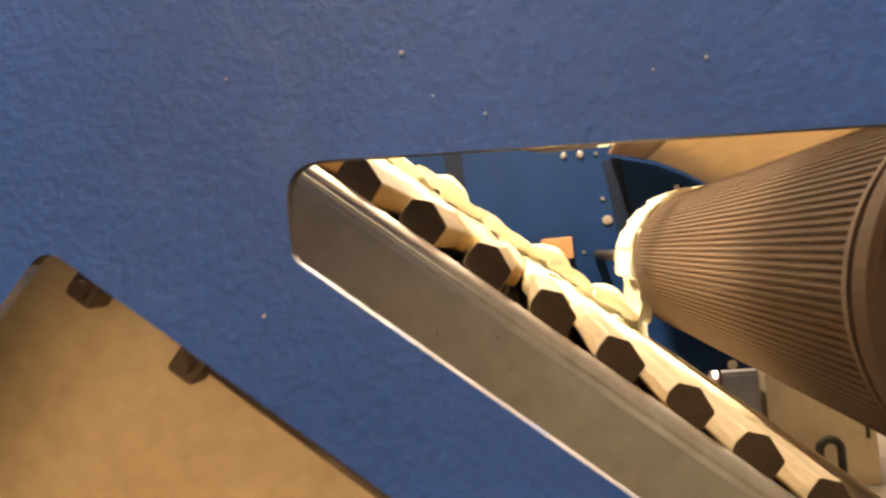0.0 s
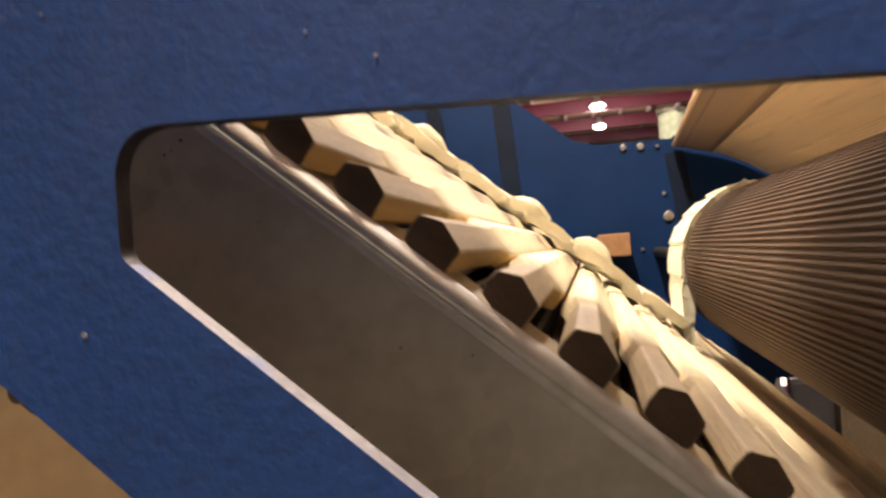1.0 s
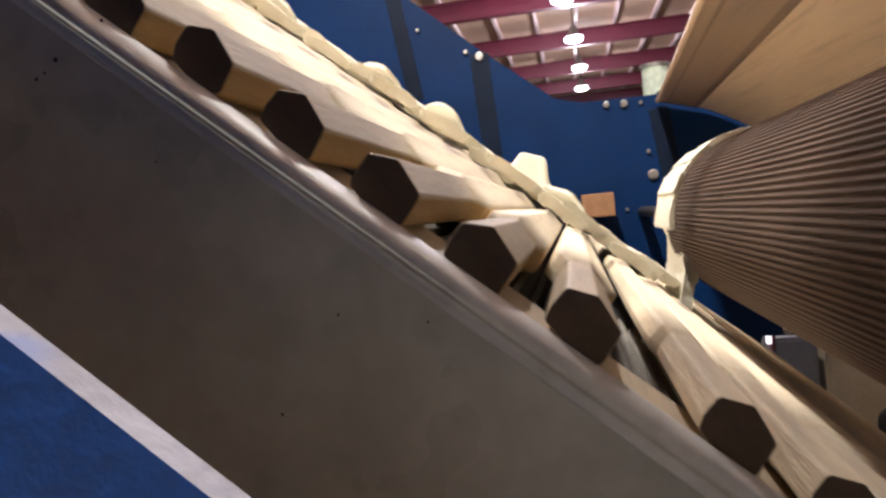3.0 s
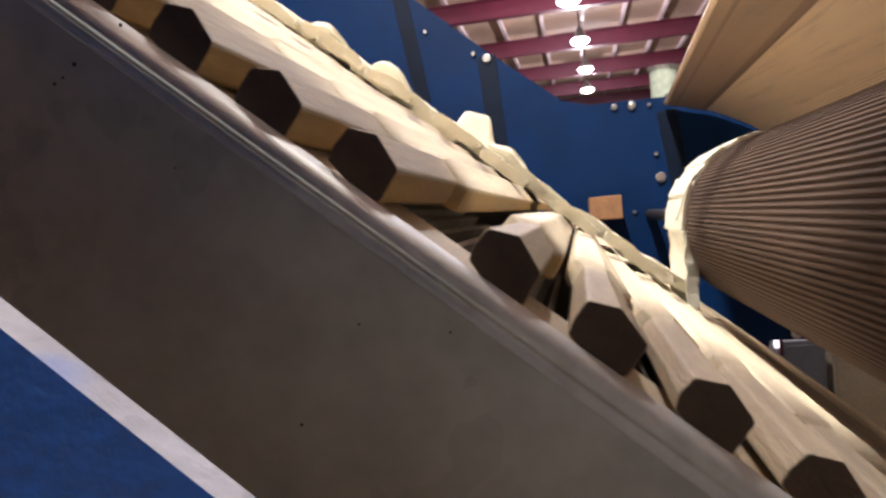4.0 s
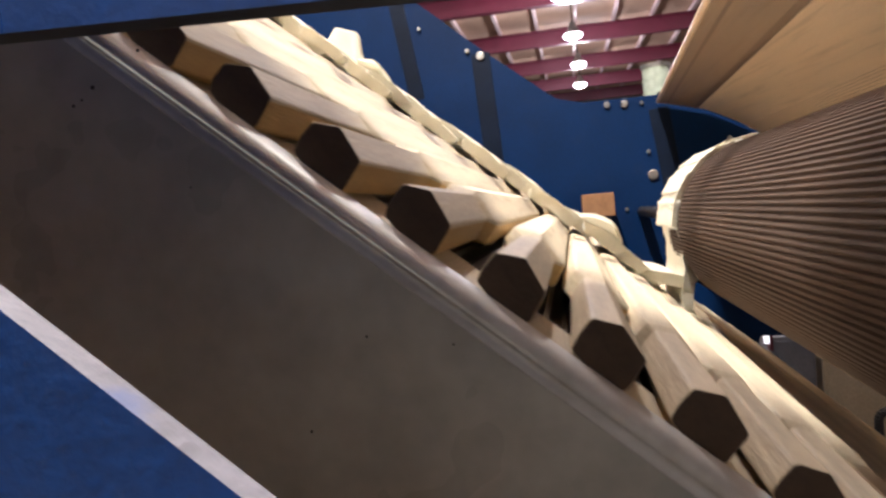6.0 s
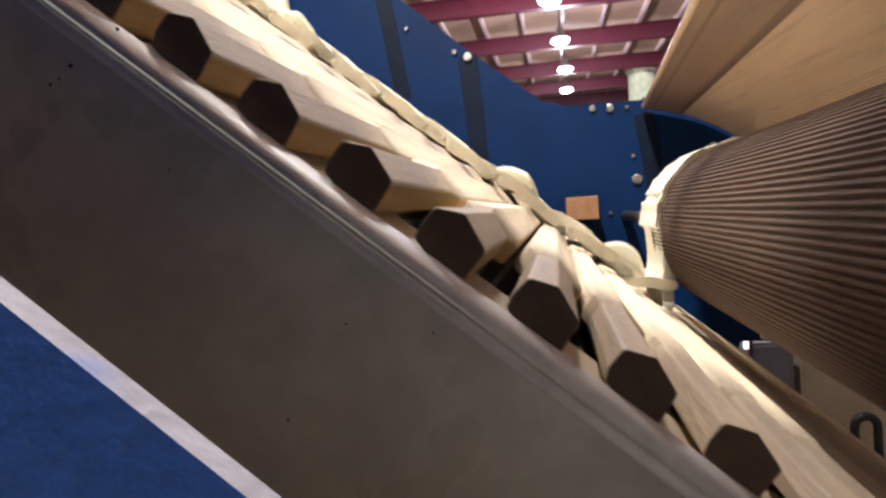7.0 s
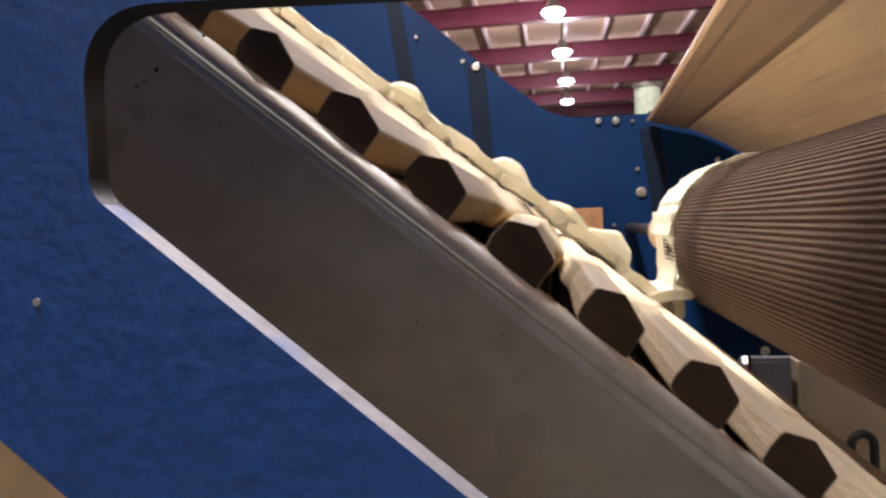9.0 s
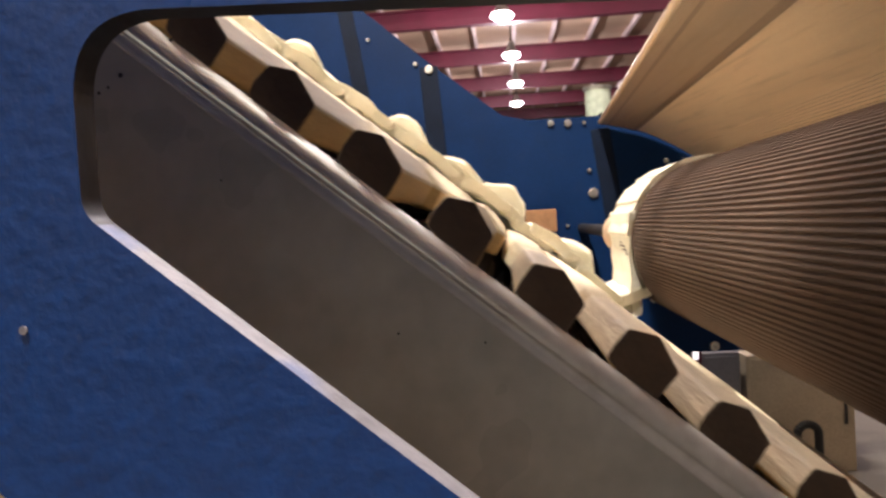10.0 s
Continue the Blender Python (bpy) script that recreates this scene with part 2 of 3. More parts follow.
def hall_lamp():
    h = thing("hall_lamp", "round high-bay lamp glowing white under the roof", "lamp", "hall lamps")
    bm = bmesh.new()
    prof = [(0.05, 0.45), (0.1, 0.42), (0.14, 0.25), (0.3, 0.02), (0.31, 0.0), (0.28, 0.02), (0.12, 0.24)]
    ring = [[bm.verts.new((r * math.cos(a * math.tau / 24), r * math.sin(a * math.tau / 24), z)) for a in range(24)] for r, z in prof]
    for p, q in zip(ring, ring[1:]):
        for a in range(24):
            bm.faces.new((p[a], p[(a + 1) % 24], q[(a + 1) % 24], q[a]))
    part("reflector", bm, STEEL, h, smooth=True)
    bm = bmesh.new()
    bmesh.ops.create_uvsphere(bm, u_segments=20, v_segments=12, radius=0.31, matrix=Matrix.Diagonal((1, 1, 0.42, 1)))
    part("bulb", bm, BULB, h, "glowing white lens", smooth=True)
    part("stem", cyl(bmesh.new(), (0, 0, 0.44), (0, 0, 1.3), 0.02, seg=10), DARK, h)
    return h


first = hall_lamp()
for i, (x, y, watts, tone) in enumerate(HALL_LAMPS):
    m = pose(x, y, CEIL - 0.5)
    if i:
        copy_thing(first, m)
    else:
        first.matrix_basis = m

# ---- side plate nearest to the camera ----
YN = -0.304
SL = math.tan(radians(39.3))
upper = rounded([(-0.0596, -0.0096), (0.75, -0.006 - 0.814 * SL), (0.75, 0.012), (-0.0596, 0.0468)], [0.011, 0.03, 0.03, 0.029], 14)
lower = rounded([(-0.215, 0.012), (-0.47, -0.26), (-0.47, -0.95), (0.6, -0.95), (0.6, -0.652)], [0.016, 0.03, 0.03, 0.03, 0.03])
outer = [(-1.5, FLOOR), (1.6, FLOOR), (1.6, 1.93), (-1.5, 1.93)]
side = thing("side_plate", "blue painted steel machine side plate with openings", "machine panel")
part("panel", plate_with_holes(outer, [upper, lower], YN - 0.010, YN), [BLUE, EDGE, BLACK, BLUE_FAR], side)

for x, z, r in ((-0.0796, -0.0418, 0.0013), (0.0159, 0.1028, 0.0014), (0.0319, 0.0757, 0.0009), (0.0607, 0.0625, 0.0009), (0.1551, 0.076, 0.0008), (0.184, 0.0795, 0.001), (-0.09, 0.10, 0.0008)):
    part("paint_chip", cyl(bmesh.new(), (x, YN - 0.0106, z), (x, YN - 0.0098, z), r, seg=7), EDGE, side, "pale chip in the paint")

# ---- grey guard along the slats ----
guard = thing("guard_rail", "grey enamelled steel guard with a rolled edge", "guard")
prof = []
knots = [(-0.012, -0.013), (-0.022, -0.013), (-0.032, -0.0145), (-0.038, -0.018), (-0.0395, -0.022), (-0.0385, -0.026), (-0.0365, -0.0285), (-0.0365, -0.031), (-0.0378, -0.0335), (-0.0375, -0.0365), (-0.030, -0.038)]
for a, b, c, d in zip(knots[:1] + knots, knots, knots[1:], knots[2:] + knots[-1:]):
    for k in range(4):
        t = k / 4
        prof.append(tuple(0.5 * (2 * q + (r - p) * t + (2 * p - 5 * q + 4 * r - w) * t * t + (3 * q - p - 3 * r + w) * t ** 3) for p, q, r, w in zip(a, b, c, d)))
prof += [(-0.030, -0.038), (-0.028, -0.026), (-0.012, -0.0195)]
SLANT = Matrix(((D.x, 0, UP.x, 0), (0, 1, 0, 0), (D.z, 0, UP.z, 0), (0, 0, 0, 1)))
bm = bmesh.new()
ends = [[bm.verts.new(slope(s, n, y)) for y, n in prof] for s in (-1.15, 1.55)]
for i in range(len(prof)):
    j = (i + 1) % len(prof)
    bm.faces.new((ends[0][i], ends[0][j], ends[1][j], ends[1][i]))
for e in ends:
    bm.faces.new(e)
part("rolled_edge", bm, GREY_LIT, guard, "rolled grey edge, slat light in its tone", smooth=True)
part("sheet", box(bmesh.new(), (-1.15, -0.0375, -0.36), (1.55, -0.032, -0.0345), 0.001, SLANT), GREY, guard)
for x, z, r in ((-0.0599, -0.1521, 0.0011), (-0.0152, -0.0896, 0.0009), (-0.1584, 0.1165, 0.0012), (-0.1956, 0.0956, 0.0016), (-0.2119, 0.0846, 0.0012), (-0.205, 0.088, 0.0009), (0.0424, -0.0981, 0.0008), (-0.13, 0.02, 0.0007)):
    part("paint_chip", cyl(bmesh.new(), (x, -0.0381, z), (x, -0.0372, z), r, seg=7), DARK, guard, "dark chip in the paint")
chain = thing("conveyor_chain", "dark greasy drive chain under the slats", "chain")
for i in range(-14, 20):
    bm = bmesh.new()
    box(bm, (i * 0.08, 0.03, -0.045), (i * 0.08 + 0.055, 0.042, -0.027), 0.004, SLANT)
    box(bm, (i * 0.08 + 0.04, 0.046, -0.045), (i * 0.08 + 0.095, 0.058, -0.027), 0.004, SLANT)
    part("link", bm, DARK, chain)
bed = thing("conveyor_bed", "black iron bed under the slats", "conveyor bed")
for i in range(6):
    part("bed_plate", box(bmesh.new(), (-1.0 + i * 0.4, -0.006, -0.085), (-0.61 + i * 0.4, 3.3, -0.062), 0.003, SLANT), DARK, bed)

rack = thing("grid_rack", "dull grey steel fins under the slats", "rack")
fin = None
for i in range(100):
    if fin is None:
        fin = part("fin", box(bmesh.new(), (-0.0035, 0.15, -0.062), (0.0035, 0.62, -0.038), 0, SLANT), RACK, rack)
        ob = fin
    else:
        ob = new("fin", fin.data)
        ob.parent = rack
    ob.location = D * (-0.95 + i * 0.022)

runner = thing("wooden_runner", "worn pale wooden runner under the slat ends", "runner")
for i in range(5):
    part("length", box(bmesh.new(), (-1.0 + i * 0.47, -0.009, -0.036), (-0.532 + i * 0.47, 0.12, -0.0225), 0.002, SLANT), SLAT, runner)

# ---- slat conveyor ----
conveyor = thing("slat_conveyor", "climbing conveyor of pale wooden slats", "conveyor")
S0, S1 = -1.0, 1.35
COUNT = 70
LOOP = COUNT * PITCH + 0.47 * PITCH
RD = (LOOP - 2 * (S1 - S0)) / math.tau
LENGTH = 3.4
SECTION = [(-32, -63), (23, -53), (63, 12), (28, 67), (-7, 62), (-67, -8), (-57, -33)]
turn = radians(INC - 5.0)


def on_loop(s):
    """Pose of a slat that has gone s metres down the slope, round the whole loop."""
    s = (s - S0) % LOOP
    run = S1 - S0
    if s < run:
        p, a = D * (S0 + s), 0.0
    elif s < run + math.pi * RD:
        a = (s - run) / RD
        p = D * S1 - UP * RD + (D * math.sin(a) + UP * math.cos(a)) * RD
    elif s < 2 * run + math.pi * RD:
        a = math.pi
        p = D * (S1 - (s - run - math.pi * RD)) - UP * 2 * RD
    else:
        a = math.pi + (s - 2 * run - math.pi * RD) / RD
        p = D * S0 - UP * RD + (D * math.sin(a) + UP * math.cos(a)) * RD
    return p, INC + math.degrees(a)


def slat_mesh(seed):
    """A planed slat: a seven-sided tenon at its end, stepped up to a fuller body that leaves a narrow gap to its neighbours."""
    rnd = random.Random(seed)
    k = 0.485 / 1255
    pts = []
    for x, y in SECTION:
        x, y = x * k * rnd.uniform(0.95, 1.05), -y * k * rnd.uniform(0.95, 1.05)
        # into the slope's own axes
        pts.append((x * math.cos(turn) - y * math.sin(turn), x * math.sin(turn) + y * math.cos(turn)))
    pts = rounded(pts, [0.004] * len(pts), 2)
    n = len(pts)
    lo, hi = min(p[0] for p in pts), max(p[0] for p in pts)
    bm = bmesh.new()
    rings = []
    bend, lift = rnd.uniform(-0.002, 0.002), rnd.uniform(-0.002, 0.002)
    reach, broad = rnd.uniform(0.22, 0.28), rnd.uniform(0.0345, 0.0385)
    for y in (0.0, 0.003, 0.1, reach, reach + 0.012, reach + 0.03, 0.5, 0.8, 1.1, 1.5, 2.0, 2.6, LENGTH):
        w = y / LENGTH
        f = 0.0 if y <= reach else 0.8 if y < reach + 0.02 else 1.0
        left, right = 1 + f * (broad / -lo - 1), 1 + f * (broad / hi - 1)
        g = 0.97 if y == 0 else 1.0
        dz = lift * math.sin(math.pi * w)
        rings.append([bm.verts.new((x * g * (left if x < 0 else right) + bend * math.sin(math.pi * w), y + rnd.uniform(-0.0008, 0.0008) * (y == 0),
                                    z * g * (1 + (0.14 * f if z > 0 else 0)) + dz + rnd.uniform(-0.0006, 0.0006) * f)) for x, z in pts])
    cs = [sum(p[i] for p in pts) / n for i in (0, 1)]
    for a, b in zip(rings, rings[1:]):
        for i in range(n):
            f = bm.faces.new((a[i], a[(i + 1) % n], b[(i + 1) % n], b[i]))
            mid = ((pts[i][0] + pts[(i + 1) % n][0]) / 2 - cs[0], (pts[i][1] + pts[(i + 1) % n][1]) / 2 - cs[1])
            # Faces turned down the slope take the ochre tone: shade put into colour.
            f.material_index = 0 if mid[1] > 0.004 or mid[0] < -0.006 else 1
    # Dark ends: end grain with the side plate's shade put into its colour.
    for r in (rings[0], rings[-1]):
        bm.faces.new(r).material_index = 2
    bmesh.ops.recalc_face_normals(bm, faces=bm.faces)
    me = bpy.data.meshes.new("slat")
    bm.to_mesh(me)
    bm.free()
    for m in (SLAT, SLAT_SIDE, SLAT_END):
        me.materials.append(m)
    return me


SLAT_MESHES = [slat_mesh(i) for i in range(9)]
slats = []
for i in range(COUNT):
    k = i - 30
    ob = new("slat", SLAT_MESHES[(i * 5) % 9])
    ob.parent = conveyor
    slats.append((ob, (k if k >= 0 else k - 0.47) * PITCH, random.Random(i).uniform(-2, 2), random.Random(i + 99).uniform(-0.0015, 0.0015)))

for s in (S0, S1):
    part("end_drum", cyl(bmesh.new(), slope(s, -RD, 0.05), slope(s, -RD, 3.35), RD - 0.045, seg=28), DARK, conveyor, "black iron end drum")

# ---- ribbed roller ----
AX, AZ, RR = 0.558, -0.0944, 0.196
roller = thing("ribbed_roller", "large brown rubber roller with fine lengthwise ribs", "roller", at=(AX, 0, AZ))
RIBS = 132
bm = bmesh.new()
prof = []
for i in range(RIBS):
    for f, h in ((0.0, 0.0), (0.14, 0.0045), (0.5, 0.005), (0.64, 0.0005)):
        a = (i + f) / RIBS * math.tau
        prof.append(((RR - 0.005 + h) * math.cos(a), (RR - 0.005 + h) * math.sin(a)))
sweep(prof, -0.04, 1.40, bm)
part("sleeve", bm, RIB, roller)
bm = bmesh.new()
rings = []
for r, y in ((0.02, -0.03), (RR - 0.07, -0.03), (RR - 0.06, -0.02), (RR - 0.03, -0.02), (RR - 0.025, -0.035), (RR + 0.004, -0.035), (RR + 0.008, -0.025), (RR + 0.008, 0.0), (RR - 0.004, 0.006), (RR - 0.004, 0.012), (RR + 0.006, 0.016), (RR + 0.004, 0.03), (0.02, 0.03)):
    rings.append([bm.verts.new((r * math.cos(a * math.tau / 72), y - 0.062, r * math.sin(a * math.tau / 72))) for a in range(72)])
for p, q in zip(rings, rings[1:]):
    for a in range(72):
        bm.faces.new((p[a], p[(a + 1) % 72], q[(a + 1) % 72], q[a]))
part("end_flange", bm, RIB, roller, "turned brown end ring")
bm = cyl(bmesh.new(), (0, 1.39, 0), (0, 2.52, 0), 0.088, seg=40)
cyl(bm, (0, 2.52, 0), (0, 2.55, 0), 0.088, 0.072, seg=40)
part("journal", bm, RIB_UP, roller)
part("shaft", cyl(bmesh.new(), (0, -0.29, 0), (0, -0.05, 0), 0.04), STEEL, roller)
part("shaft", cyl(bmesh.new(), (0, 2.55, 0), (0, 4.09, 0), 0.03), DARK, roller)

# ---- tie bar over the machine ----
tie = thing("tie_bar", "blue painted tie bar between the machine sides", "bar")
part("tube", cyl(bmesh.new(), (-1.3, 0.58, 0.95), (1.5, 0.58, 0.95), 0.045, seg=24), BLUE, tie, smooth=True)
for x in (-1.3, 1.5):
    part("hanger", box(bmesh.new(), (x - 0.03, -0.304, 0.9), (x + 0.03, 0.63, 1.0), 0.004), BLUE, tie)

# ---- ribbed sheet above ----
sheet = thing("ribbed_sheet", "tan ribbed rubber sheet hanging above the roller", "rubber sheet")
bm = bmesh.new()
far = [Vector((0.695, 4.05, 0.564)), Vector((0.86, 4.05, 0.52)), Vector((1.01, 4.05, 0.47)), Vector((1.254, 4.05, 0.328)), Vector((1.6, 4.05, 0.05)), Vector((1.9, 4.05, -0.3))]
shift = Vector((-0.268, -4.05, -0.095))


def along(pts, w):
    w *= len(pts) - 1
    i = min(int(w), len(pts) - 2)
    a, b, c, d = pts[max(i - 1, 0)], pts[i], pts[i + 1], pts[min(i + 2, len(pts) - 1)]
    t = w - i
    return 0.5 * ((2 * b) + (c - a) * t + (2 * a - 5 * b + 4 * c - d) * t * t + (3 * b - a - 3 * c + d) * t ** 3)


N = 360
rows_ = []
for i in range(N + 1):
    p = along(far, i / N)
    w = 0.003 * (i % 3 == 0) * (0.1 if 104 < i < 200 else 1)
    rows_.append([bm.verts.new(p + Vector((0, 0, -w))), bm.verts.new(p + shift * 0.5 + Vector((0, 0, -w))), bm.verts.new(p + shift + Vector((0, 0, -w)))])
for a, b in zip(rows_, rows_[1:]):
    for j in range(2):
        k = rows_.index(a)
        # Strips near the hem darker: underside shade put into the colour; grooves darker too.
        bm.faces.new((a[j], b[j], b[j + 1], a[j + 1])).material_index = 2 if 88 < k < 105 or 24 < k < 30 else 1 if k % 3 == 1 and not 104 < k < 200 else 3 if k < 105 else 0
ob = part("sheet", bm, [RIB_UP, RIB_GROOVE, RIB_DARK, RIB_MID], sheet)
mod = ob.modifiers.new("thick", "SOLIDIFY")
mod.thickness, mod.offset = 0.012, 0
bm = bmesh.new()
cyl(bm, far[0], far[0] + shift, 0.012, seg=12)
part("hem", bm, RIB_UP, sheet, "rounded tan hem")

# ---- far side plate ----
YF = 4.09
farp = thing("far_side_plate", "blue painted far side plate of the machine with bolts", "machine panel")
outl = [(-2.2, 2.65), (-0.788, 1.404), (-0.359, 1.023), (0.086, 0.657), (0.25, 0.615), (2.4, 0.60), (2.4, -0.93), (1.2, -0.92), (0.9, FLOOR), (-2.2, FLOOR)]
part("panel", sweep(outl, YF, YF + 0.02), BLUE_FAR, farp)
for (x0, z0), (x1, z1), w in (((-0.90, 1.45), (-0.80, 0.75), 0.05), ((-0.37, 1.00), (-0.33, 0.25), 0.06), ((0.70, 0.53), (0.80, -0.3), 0.06)):
    bm = bmesh.new()
    d = Vector((x1 - x0, 0, z1 - z0))
    m = Matrix.Translation((x0, YF, z0)) @ d.to_track_quat("X", "Y").to_matrix().to_4x4()
    box(bm, (0, -w, -0.05), (d.length, w, 0.005), 0.004, m)
    part("stiffener", bm, NAVY, farp, "dark upright stiffener")
BOLTS = [(-0.367, 0.98, 0.028), (0.638, 0.125, 0.032), (0.466, -0.073, 0.012), (0.988, -0.564, 0.03), (1.344, -0.885, 0.03), (0.62, 0.27, 0.012), (-0.75, 1.2, 0.012), (0.392, 0.583, 0.02), (0.498, 0.577, 0.024), (0.60, 0.572, 0.012), (-0.45, 1.02, 0.015), (1.1, 0.3, 0.015)]
for x, z, r in BOLTS:
    bm = bmesh.new()
    cyl(bm, (x, YF - 0.022, z), (x, YF, z), r, seg=6)
    cyl(bm, (x, YF - 0.026, z), (x, YF - 0.022, z), r * 0.8, r, seg=12)
    part("bolt", bm, STEEL, farp)
blk = tagged(mesh_ob("wooden_block", box(bmesh.new(), (0.19, 3.75, -0.10), (0.375, 4.09, 0.035), 0.006), ORANGE), "orange-brown wooden block on the far plate", "block")
fix = thing("bulkhead_lamp", "pale green glass bulkhead fixture by the far plate", "lamp", at=(0.725, 4.3, 0.72))
part("glass", cyl(bmesh.new(), (0, 0, -0.09), (0, 0, 0.09), 0.085), FIXTURE, fix, smooth=False)
part("cap", cyl(bmesh.new(), (0, 0, 0.09), (0, 0, 0.11), 0.095), STEEL, fix)
part("bracket", box(bmesh.new(), (-0.02, -0.2, -0.13), (0.02, 0.02, -0.09), 0.003), DARK, fix)

# ---- right of the slats, below the roller ----
board = tagged(mesh_ob("guide_board", box(bmesh.new(), (-1.1, 3.45, -0.05), (1.3, 3.5, 0.01), 0.005, SLANT), RUST), "dark brown guide board beside the slats", "board")


def cabinet(name, label, lo, hi, m):
    c = thing(name, label, "cabinet", at=(lo[0], lo[1], FLOOR))
    o = Vector((lo[0], lo[1], FLOOR))
    part("body", box(bmesh.new(), Vector(lo) - o, Vector(hi) - o, 0.01), m, c)
    part("door", box(bmesh.new(), Vector((lo[0] + 0.03, lo[1] - 0.012, lo[2] + 0.06)) - o, Vector((hi[0] - 0.03, lo[1], hi[2] - 0.03)) - o, 0.004), m, c)
    part("handle", box(bmesh.new(), Vector((hi[0] - 0.08, lo[1] - 0.03, hi[2] - 0.5)) - o, Vector((hi[0] - 0.06, lo[1] - 0.012, hi[2] - 0.35)) - o, 0.004), DARK, c)
    return c


cabinet("grey_cabinet", "grey steel switch cabinet with a dark gap", (1.38, 4.6, FLOOR), (1.66, 5.1, -1.03), GREYBOX)
cabinet("beige_cabinet", "beige steel cabinet behind the machine", (1.70, 4.6, FLOOR), (2.42, 5.2, -1.06), BEIGE)
beacon = thing("indicator", "small white and red indicator by the cabinet", "indicator", at=(1.36, 4.55, -1.06))
part("lens", box(bmesh.new(), (-0.03, -0.02, 0), (0.0, 0.02, 0.07), 0.006), glow("white_lens", (1, 0.9, 0.9), 2.0), beacon)
part("housing", box(bmesh.new(), (0.0, -0.02, -0.05), (0.022, 0.05, 0.07), 0.004), RED, beacon)
pipe = thing("bent_pipe", "black bent pipe on a pale post", "pipe", at=(1.95, 4.4, FLOOR))
crv = bmesh.new()
pts = [Vector((0.0, 0, 0.02)), Vector((0.0, 0, 0.33))] + [Vector((0.07 - 0.07 * math.cos(a * math.pi / 12), 0, 0.33 + 0.07 * math.sin(a * math.pi / 12))) for a in range(1, 13)] + [Vector((0.14, 0, 0.02))]
for a, b in zip(pts, pts[1:]):
    cyl(crv, a, b, 0.028, seg=14)
part("elbow", crv, DARK, pipe)
part("foot", box(bmesh.new(), (-0.05, -0.05, 0), (0.19, 0.05, 0.02), 0.003), BEIGE, pipe)

# ---- behind the lower opening ----
under = thing("lower_panel", "tan inner panel with square bolts and a rod", "machine panel")
part("panel", box(bmesh.new(), (-0.62, -0.035, -0.60), (0.72, -0.030, -0.125), 0.002, SLANT @ Matrix.Translation((0, -0.20, 0))), TAN, under)
for u in (-0.175, -0.085, 0.42):
    bm = bmesh.new()
    box(bm, (u, -0.262, -0.168), (u + 0.022, -0.236, -0.146), 0.004, SLANT)
    cyl(bm, slope(u + 0.011, -0.157, -0.27), slope(u + 0.011, -0.157, -0.24), 0.006, seg=12)
    part("square_bolt", bm, RUST, under)
part("rod", cyl(bmesh.new(), slope(-0.07, -0.150, -0.25), slope(0.43, -0.150, -0.25), 0.007, seg=14), RUST, under, "brown rod", smooth=True)

# ---- cloth ----
cloth = thing("cloth_web", "cream cloth web dropping from the roller in folds", "cloth")
Y0, Y1 = 1.24, 1.56
LONG, STEP = 0.085, 0.05      # a piece's length, and its share of the slats when folded
LAND, HANG = 0.425, 0.25
A0 = radians(170)


def cloth_path(w, t):
    """Place and turn of the web w metres before its landing on the slats."""
    sway = 0.022 * math.sin(2.1 * t + 1.0) + 0.010 * math.sin(4.7 * t)
    r, c = RR + 0.006, Vector((AX, 0, AZ))
    top = c + Vector((math.cos(A0), 0, math.sin(A0))) * r
    low = D * (LAND + 0.6 * sway) + UP * 0.045
    if w < HANG:
        f = 1 - w / HANG
        amp = 0.4 * sway + 0.004
        p = top.lerp(low, f) + Vector((amp * math.sin(math.pi * f), 0, 0))
        d = (low - top) + Vector((amp * math.pi * math.cos(math.pi * f), 0, 0))
        return p, -math.degrees(math.atan2(d.z, d.x))
    arc, flat, coil = (A0 - radians(97)) * r, 0.5, 0.15
    w -= HANG
    if w < arc:
        a = A0 - w / r
        return c + Vector((math.cos(a), 0, math.sin(a))) * r, -math.degrees(a) - 90
    if w < arc + flat:
        return c + Vector((r * math.cos(radians(97)) + w - arc, 0, r * math.sin(radians(97)))), -180.0
    a = math.pi / 2 - (w - arc - flat) / coil
    return c + Vector((r * math.cos(radians(97)) + flat + coil * math.cos(a), 0, r * math.sin(radians(97)) - coil + coil * math.sin(a))), -math.degrees(a) - 90


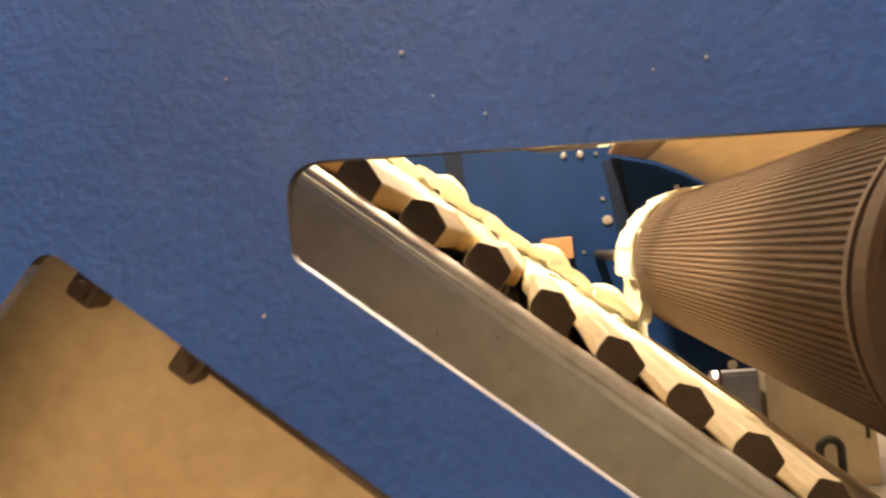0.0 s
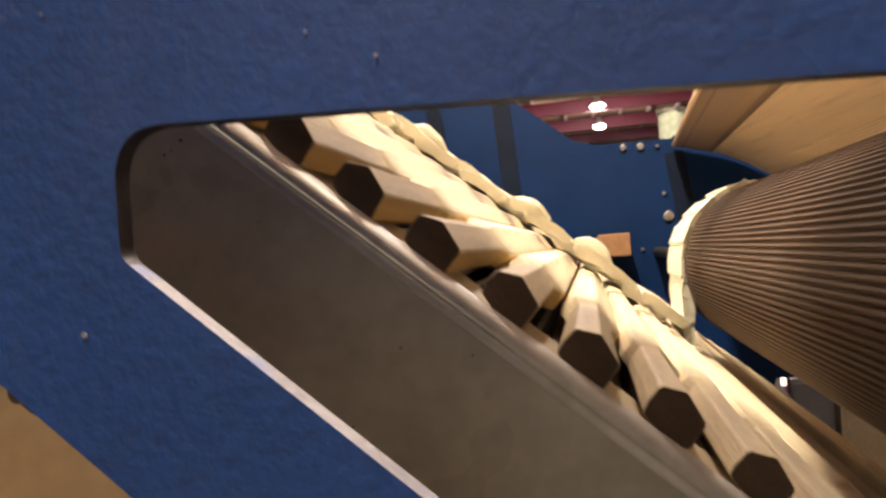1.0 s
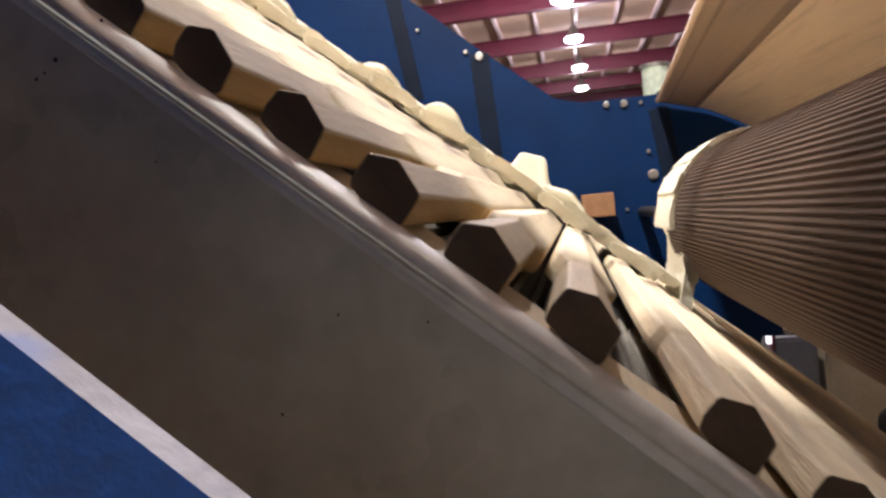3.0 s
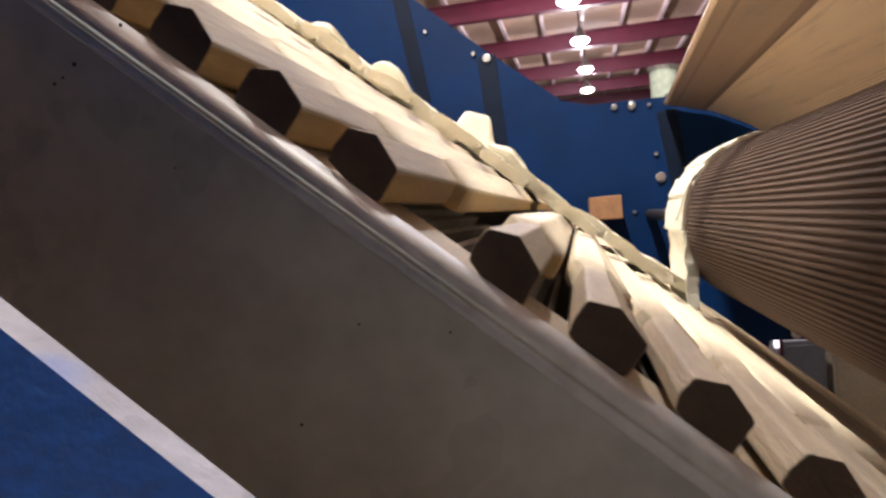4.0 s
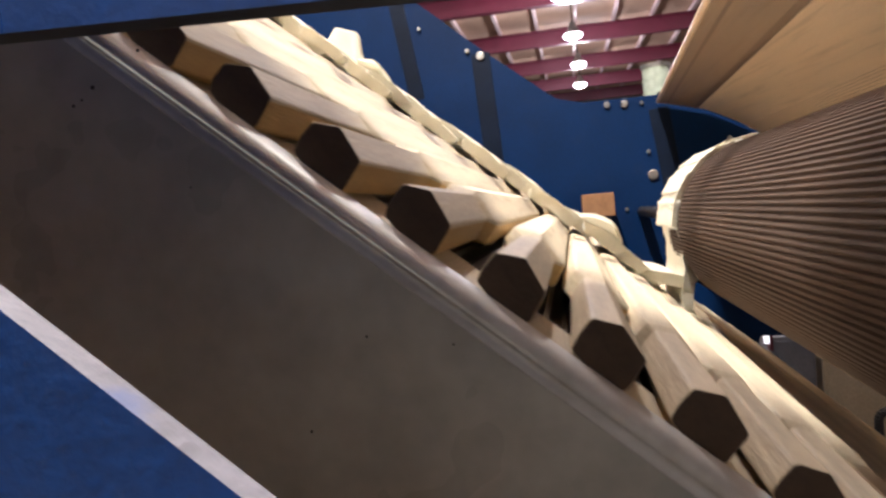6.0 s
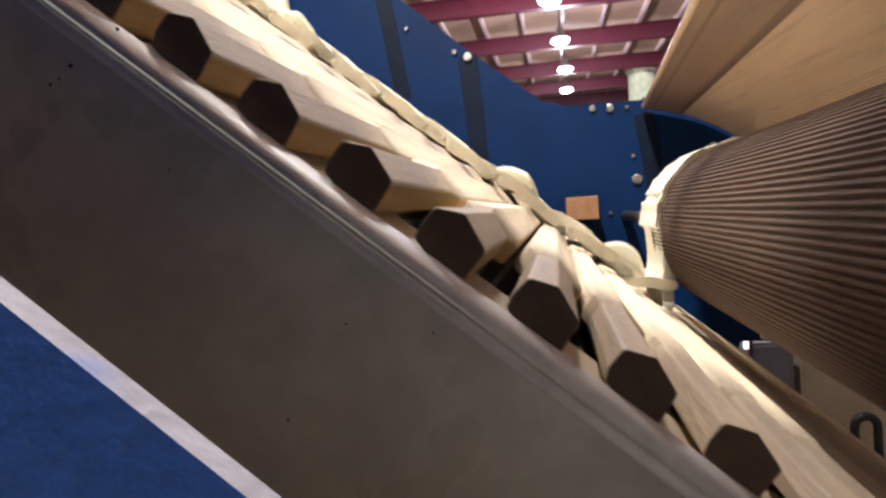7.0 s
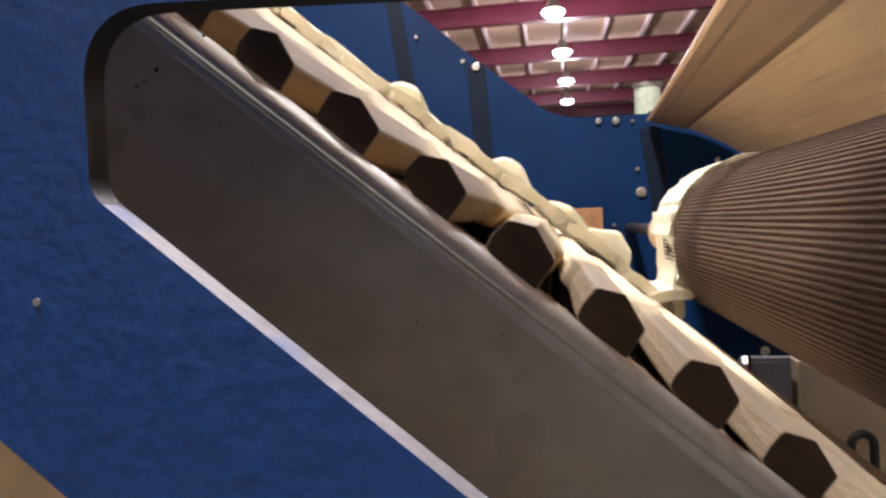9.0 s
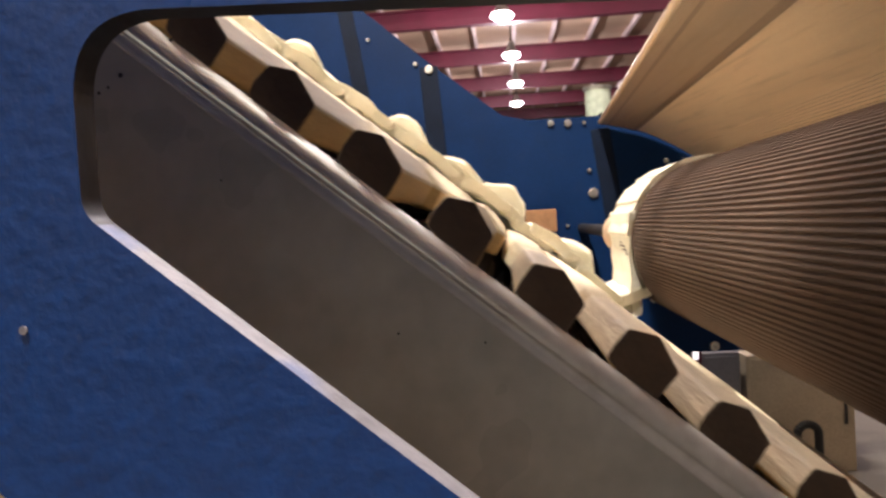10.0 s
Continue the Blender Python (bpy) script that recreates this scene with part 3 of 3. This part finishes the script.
def cloth_mesh(seed, ear):
    """A short length of soft web, wavy, with an uneven selvedge; an ear is a shallow flap with a ragged round outline."""
    rnd = random.Random(seed)
    bm = bmesh.new()
    nx, ny = 22, 12
    ph, amp = rnd.uniform(0, 6.28), rnd.uniform(0.0010, 0.0022)
    edge, rise = rnd.uniform(0.001, 0.003), rnd.uniform(0, 0.006)
    deep = 0.11 if ear else Y1 - Y0
    skew, dent = rnd.uniform(-0.35, 0.35), rnd.uniform(0.1, 0.3)
    tops, lows = [], []
    for i in range(nx + 1):
        q = 2 * i / nx - 1
        u = 0.8 * q * LONG
        up, low = [], []
        for j in range(ny + 1):
            v = (j / ny) ** 2
            y = Y0 + deep * v
            high = rise * (1 - q * q) ** 0.7 * math.exp(-20 * v) - 0.007 * q * q
            high += amp * math.sin(ph + 11 * v + 60 * u) * (1 - q * q) + 0.0005 * math.sin(310 * u + 7 * j)
            lip = -edge * math.exp(-9 * v) * (0.5 + 0.5 * math.cos(55 * u + ph)) - rnd.uniform(0, 0.0015) * (j == 0)
            if ear:
                lip += (1 - v) * (0.05 * abs(q - skew) ** 1.6 + 0.016 * dent * math.sin(7 * q + ph))
            thick = (0.009 if ear else 0.026) * (0.3 + 0.7 * math.sqrt(max(0, 1 - q ** 6)))
            up.append(bm.verts.new((u, y + lip + 0.004 * (j == 0), -high)))
            low.append(bm.verts.new((u, y + lip + 0.002 * (j == 0), thick - high)))
        tops.append(up)
        lows.append(low)
    for i in range(nx):
        for j in range(ny):
            bm.faces.new((tops[i][j], tops[i + 1][j], tops[i + 1][j + 1], tops[i][j + 1]))
            bm.faces.new((lows[i][j], lows[i][j + 1], lows[i + 1][j + 1], lows[i + 1][j]))
        bm.faces.new((tops[i][0], lows[i][0], lows[i + 1][0], tops[i + 1][0]))
        bm.faces.new((tops[i][ny], tops[i + 1][ny], lows[i + 1][ny], lows[i][ny]))
    for j in range(ny):
        bm.faces.new((tops[0][j], tops[0][j + 1], lows[0][j + 1], lows[0][j]))
        bm.faces.new((tops[nx][j], lows[nx][j], lows[nx][j + 1], tops[nx][j + 1]))
    bmesh.ops.recalc_face_normals(bm, faces=bm.faces)
    me = bpy.data.meshes.new("fold")
    bm.to_mesh(me)
    bm.free()
    me.polygons.foreach_set("use_smooth", [True] * len(me.polygons))
    me.materials.append(CLOTH)
    return me


CLOTH_MESHES = [cloth_mesh(i, False) for i in range(9)]
EARS = [cloth_mesh(50 + i, True) for i in range(4)]
folds = []
for i in range(98):
    rnd = random.Random(i + 500)
    ob = new("fold", CLOTH_MESHES[(i * 4) % 9])
    ob.parent = cloth
    when, lift = (i - 30) * STEP / V, 0.004 * (i * 3 % 4) + 0.033 + rnd.uniform(-0.003, 0.003)
    folds.append((ob, when, rnd.uniform(-4, 4), lift, 0.0))
# loose flaps that stand up from the laid web: when they land, and how far they turn up
for i, (when, turned) in enumerate(((-3.1, 28), (-1.4, 20), (-0.3, 36), (1.0, 78), (1.5, 24), (4.9, 24), (6.6, 36), (7.5, 22), (8.1, 48), (9.2, 28))):
    ob = new("flap", EARS[i % 4])
    ob.parent = cloth
    folds.append((ob, when, 9 * math.sin(5 * i), 0.046, turned))


def motions():
    steps = [k * 0.25 for k in range(41)]
    fine = [k * 0.1 for k in range(101)]
    for ob, s, tilt, lift in slats:
        rows = []
        for t in steps:
            p, a = on_loop(s - V * (t - 4.5))
            rows.append((t, pose(p.x, 0, p.z, 0, a, 0) @ pose(0, 0, lift, 0, tilt, 0)))
        walk(ob, rows)
    walk(roller, [(t, pose(AX, 0, AZ, 0, -50 * t, 0)) for t in range(11)])
    for ob, when, fold, lift, turned in folds:
        slip = 0.025 * math.sin(when * 31.7)
        rows = []
        for t in fine:
            if t < when:
                p, a = cloth_path((when - t) * V * LONG / STEP, t)
            else:
                p, a = cloth_path(0.0, when)
                k = min(1, (t - when) / 0.2)
                a = (1 - k) * a + k * (180 + INC + fold)
                p = p.lerp(D * (LAND - 0.02) + UP * (0.018 + lift), k) - D * V * (t - when)
            up = turned * min(1, max(0, (t - when) / 0.4))
            rows.append((t, pose(p.x, slip if t >= when else 0, p.z, 0, a, 0) @ pose(0, Y0 + 0.055, 0, up, 0, 0) @ pose(0, -Y0 - 0.055, 0)))
        walk(ob, rows)


motions()
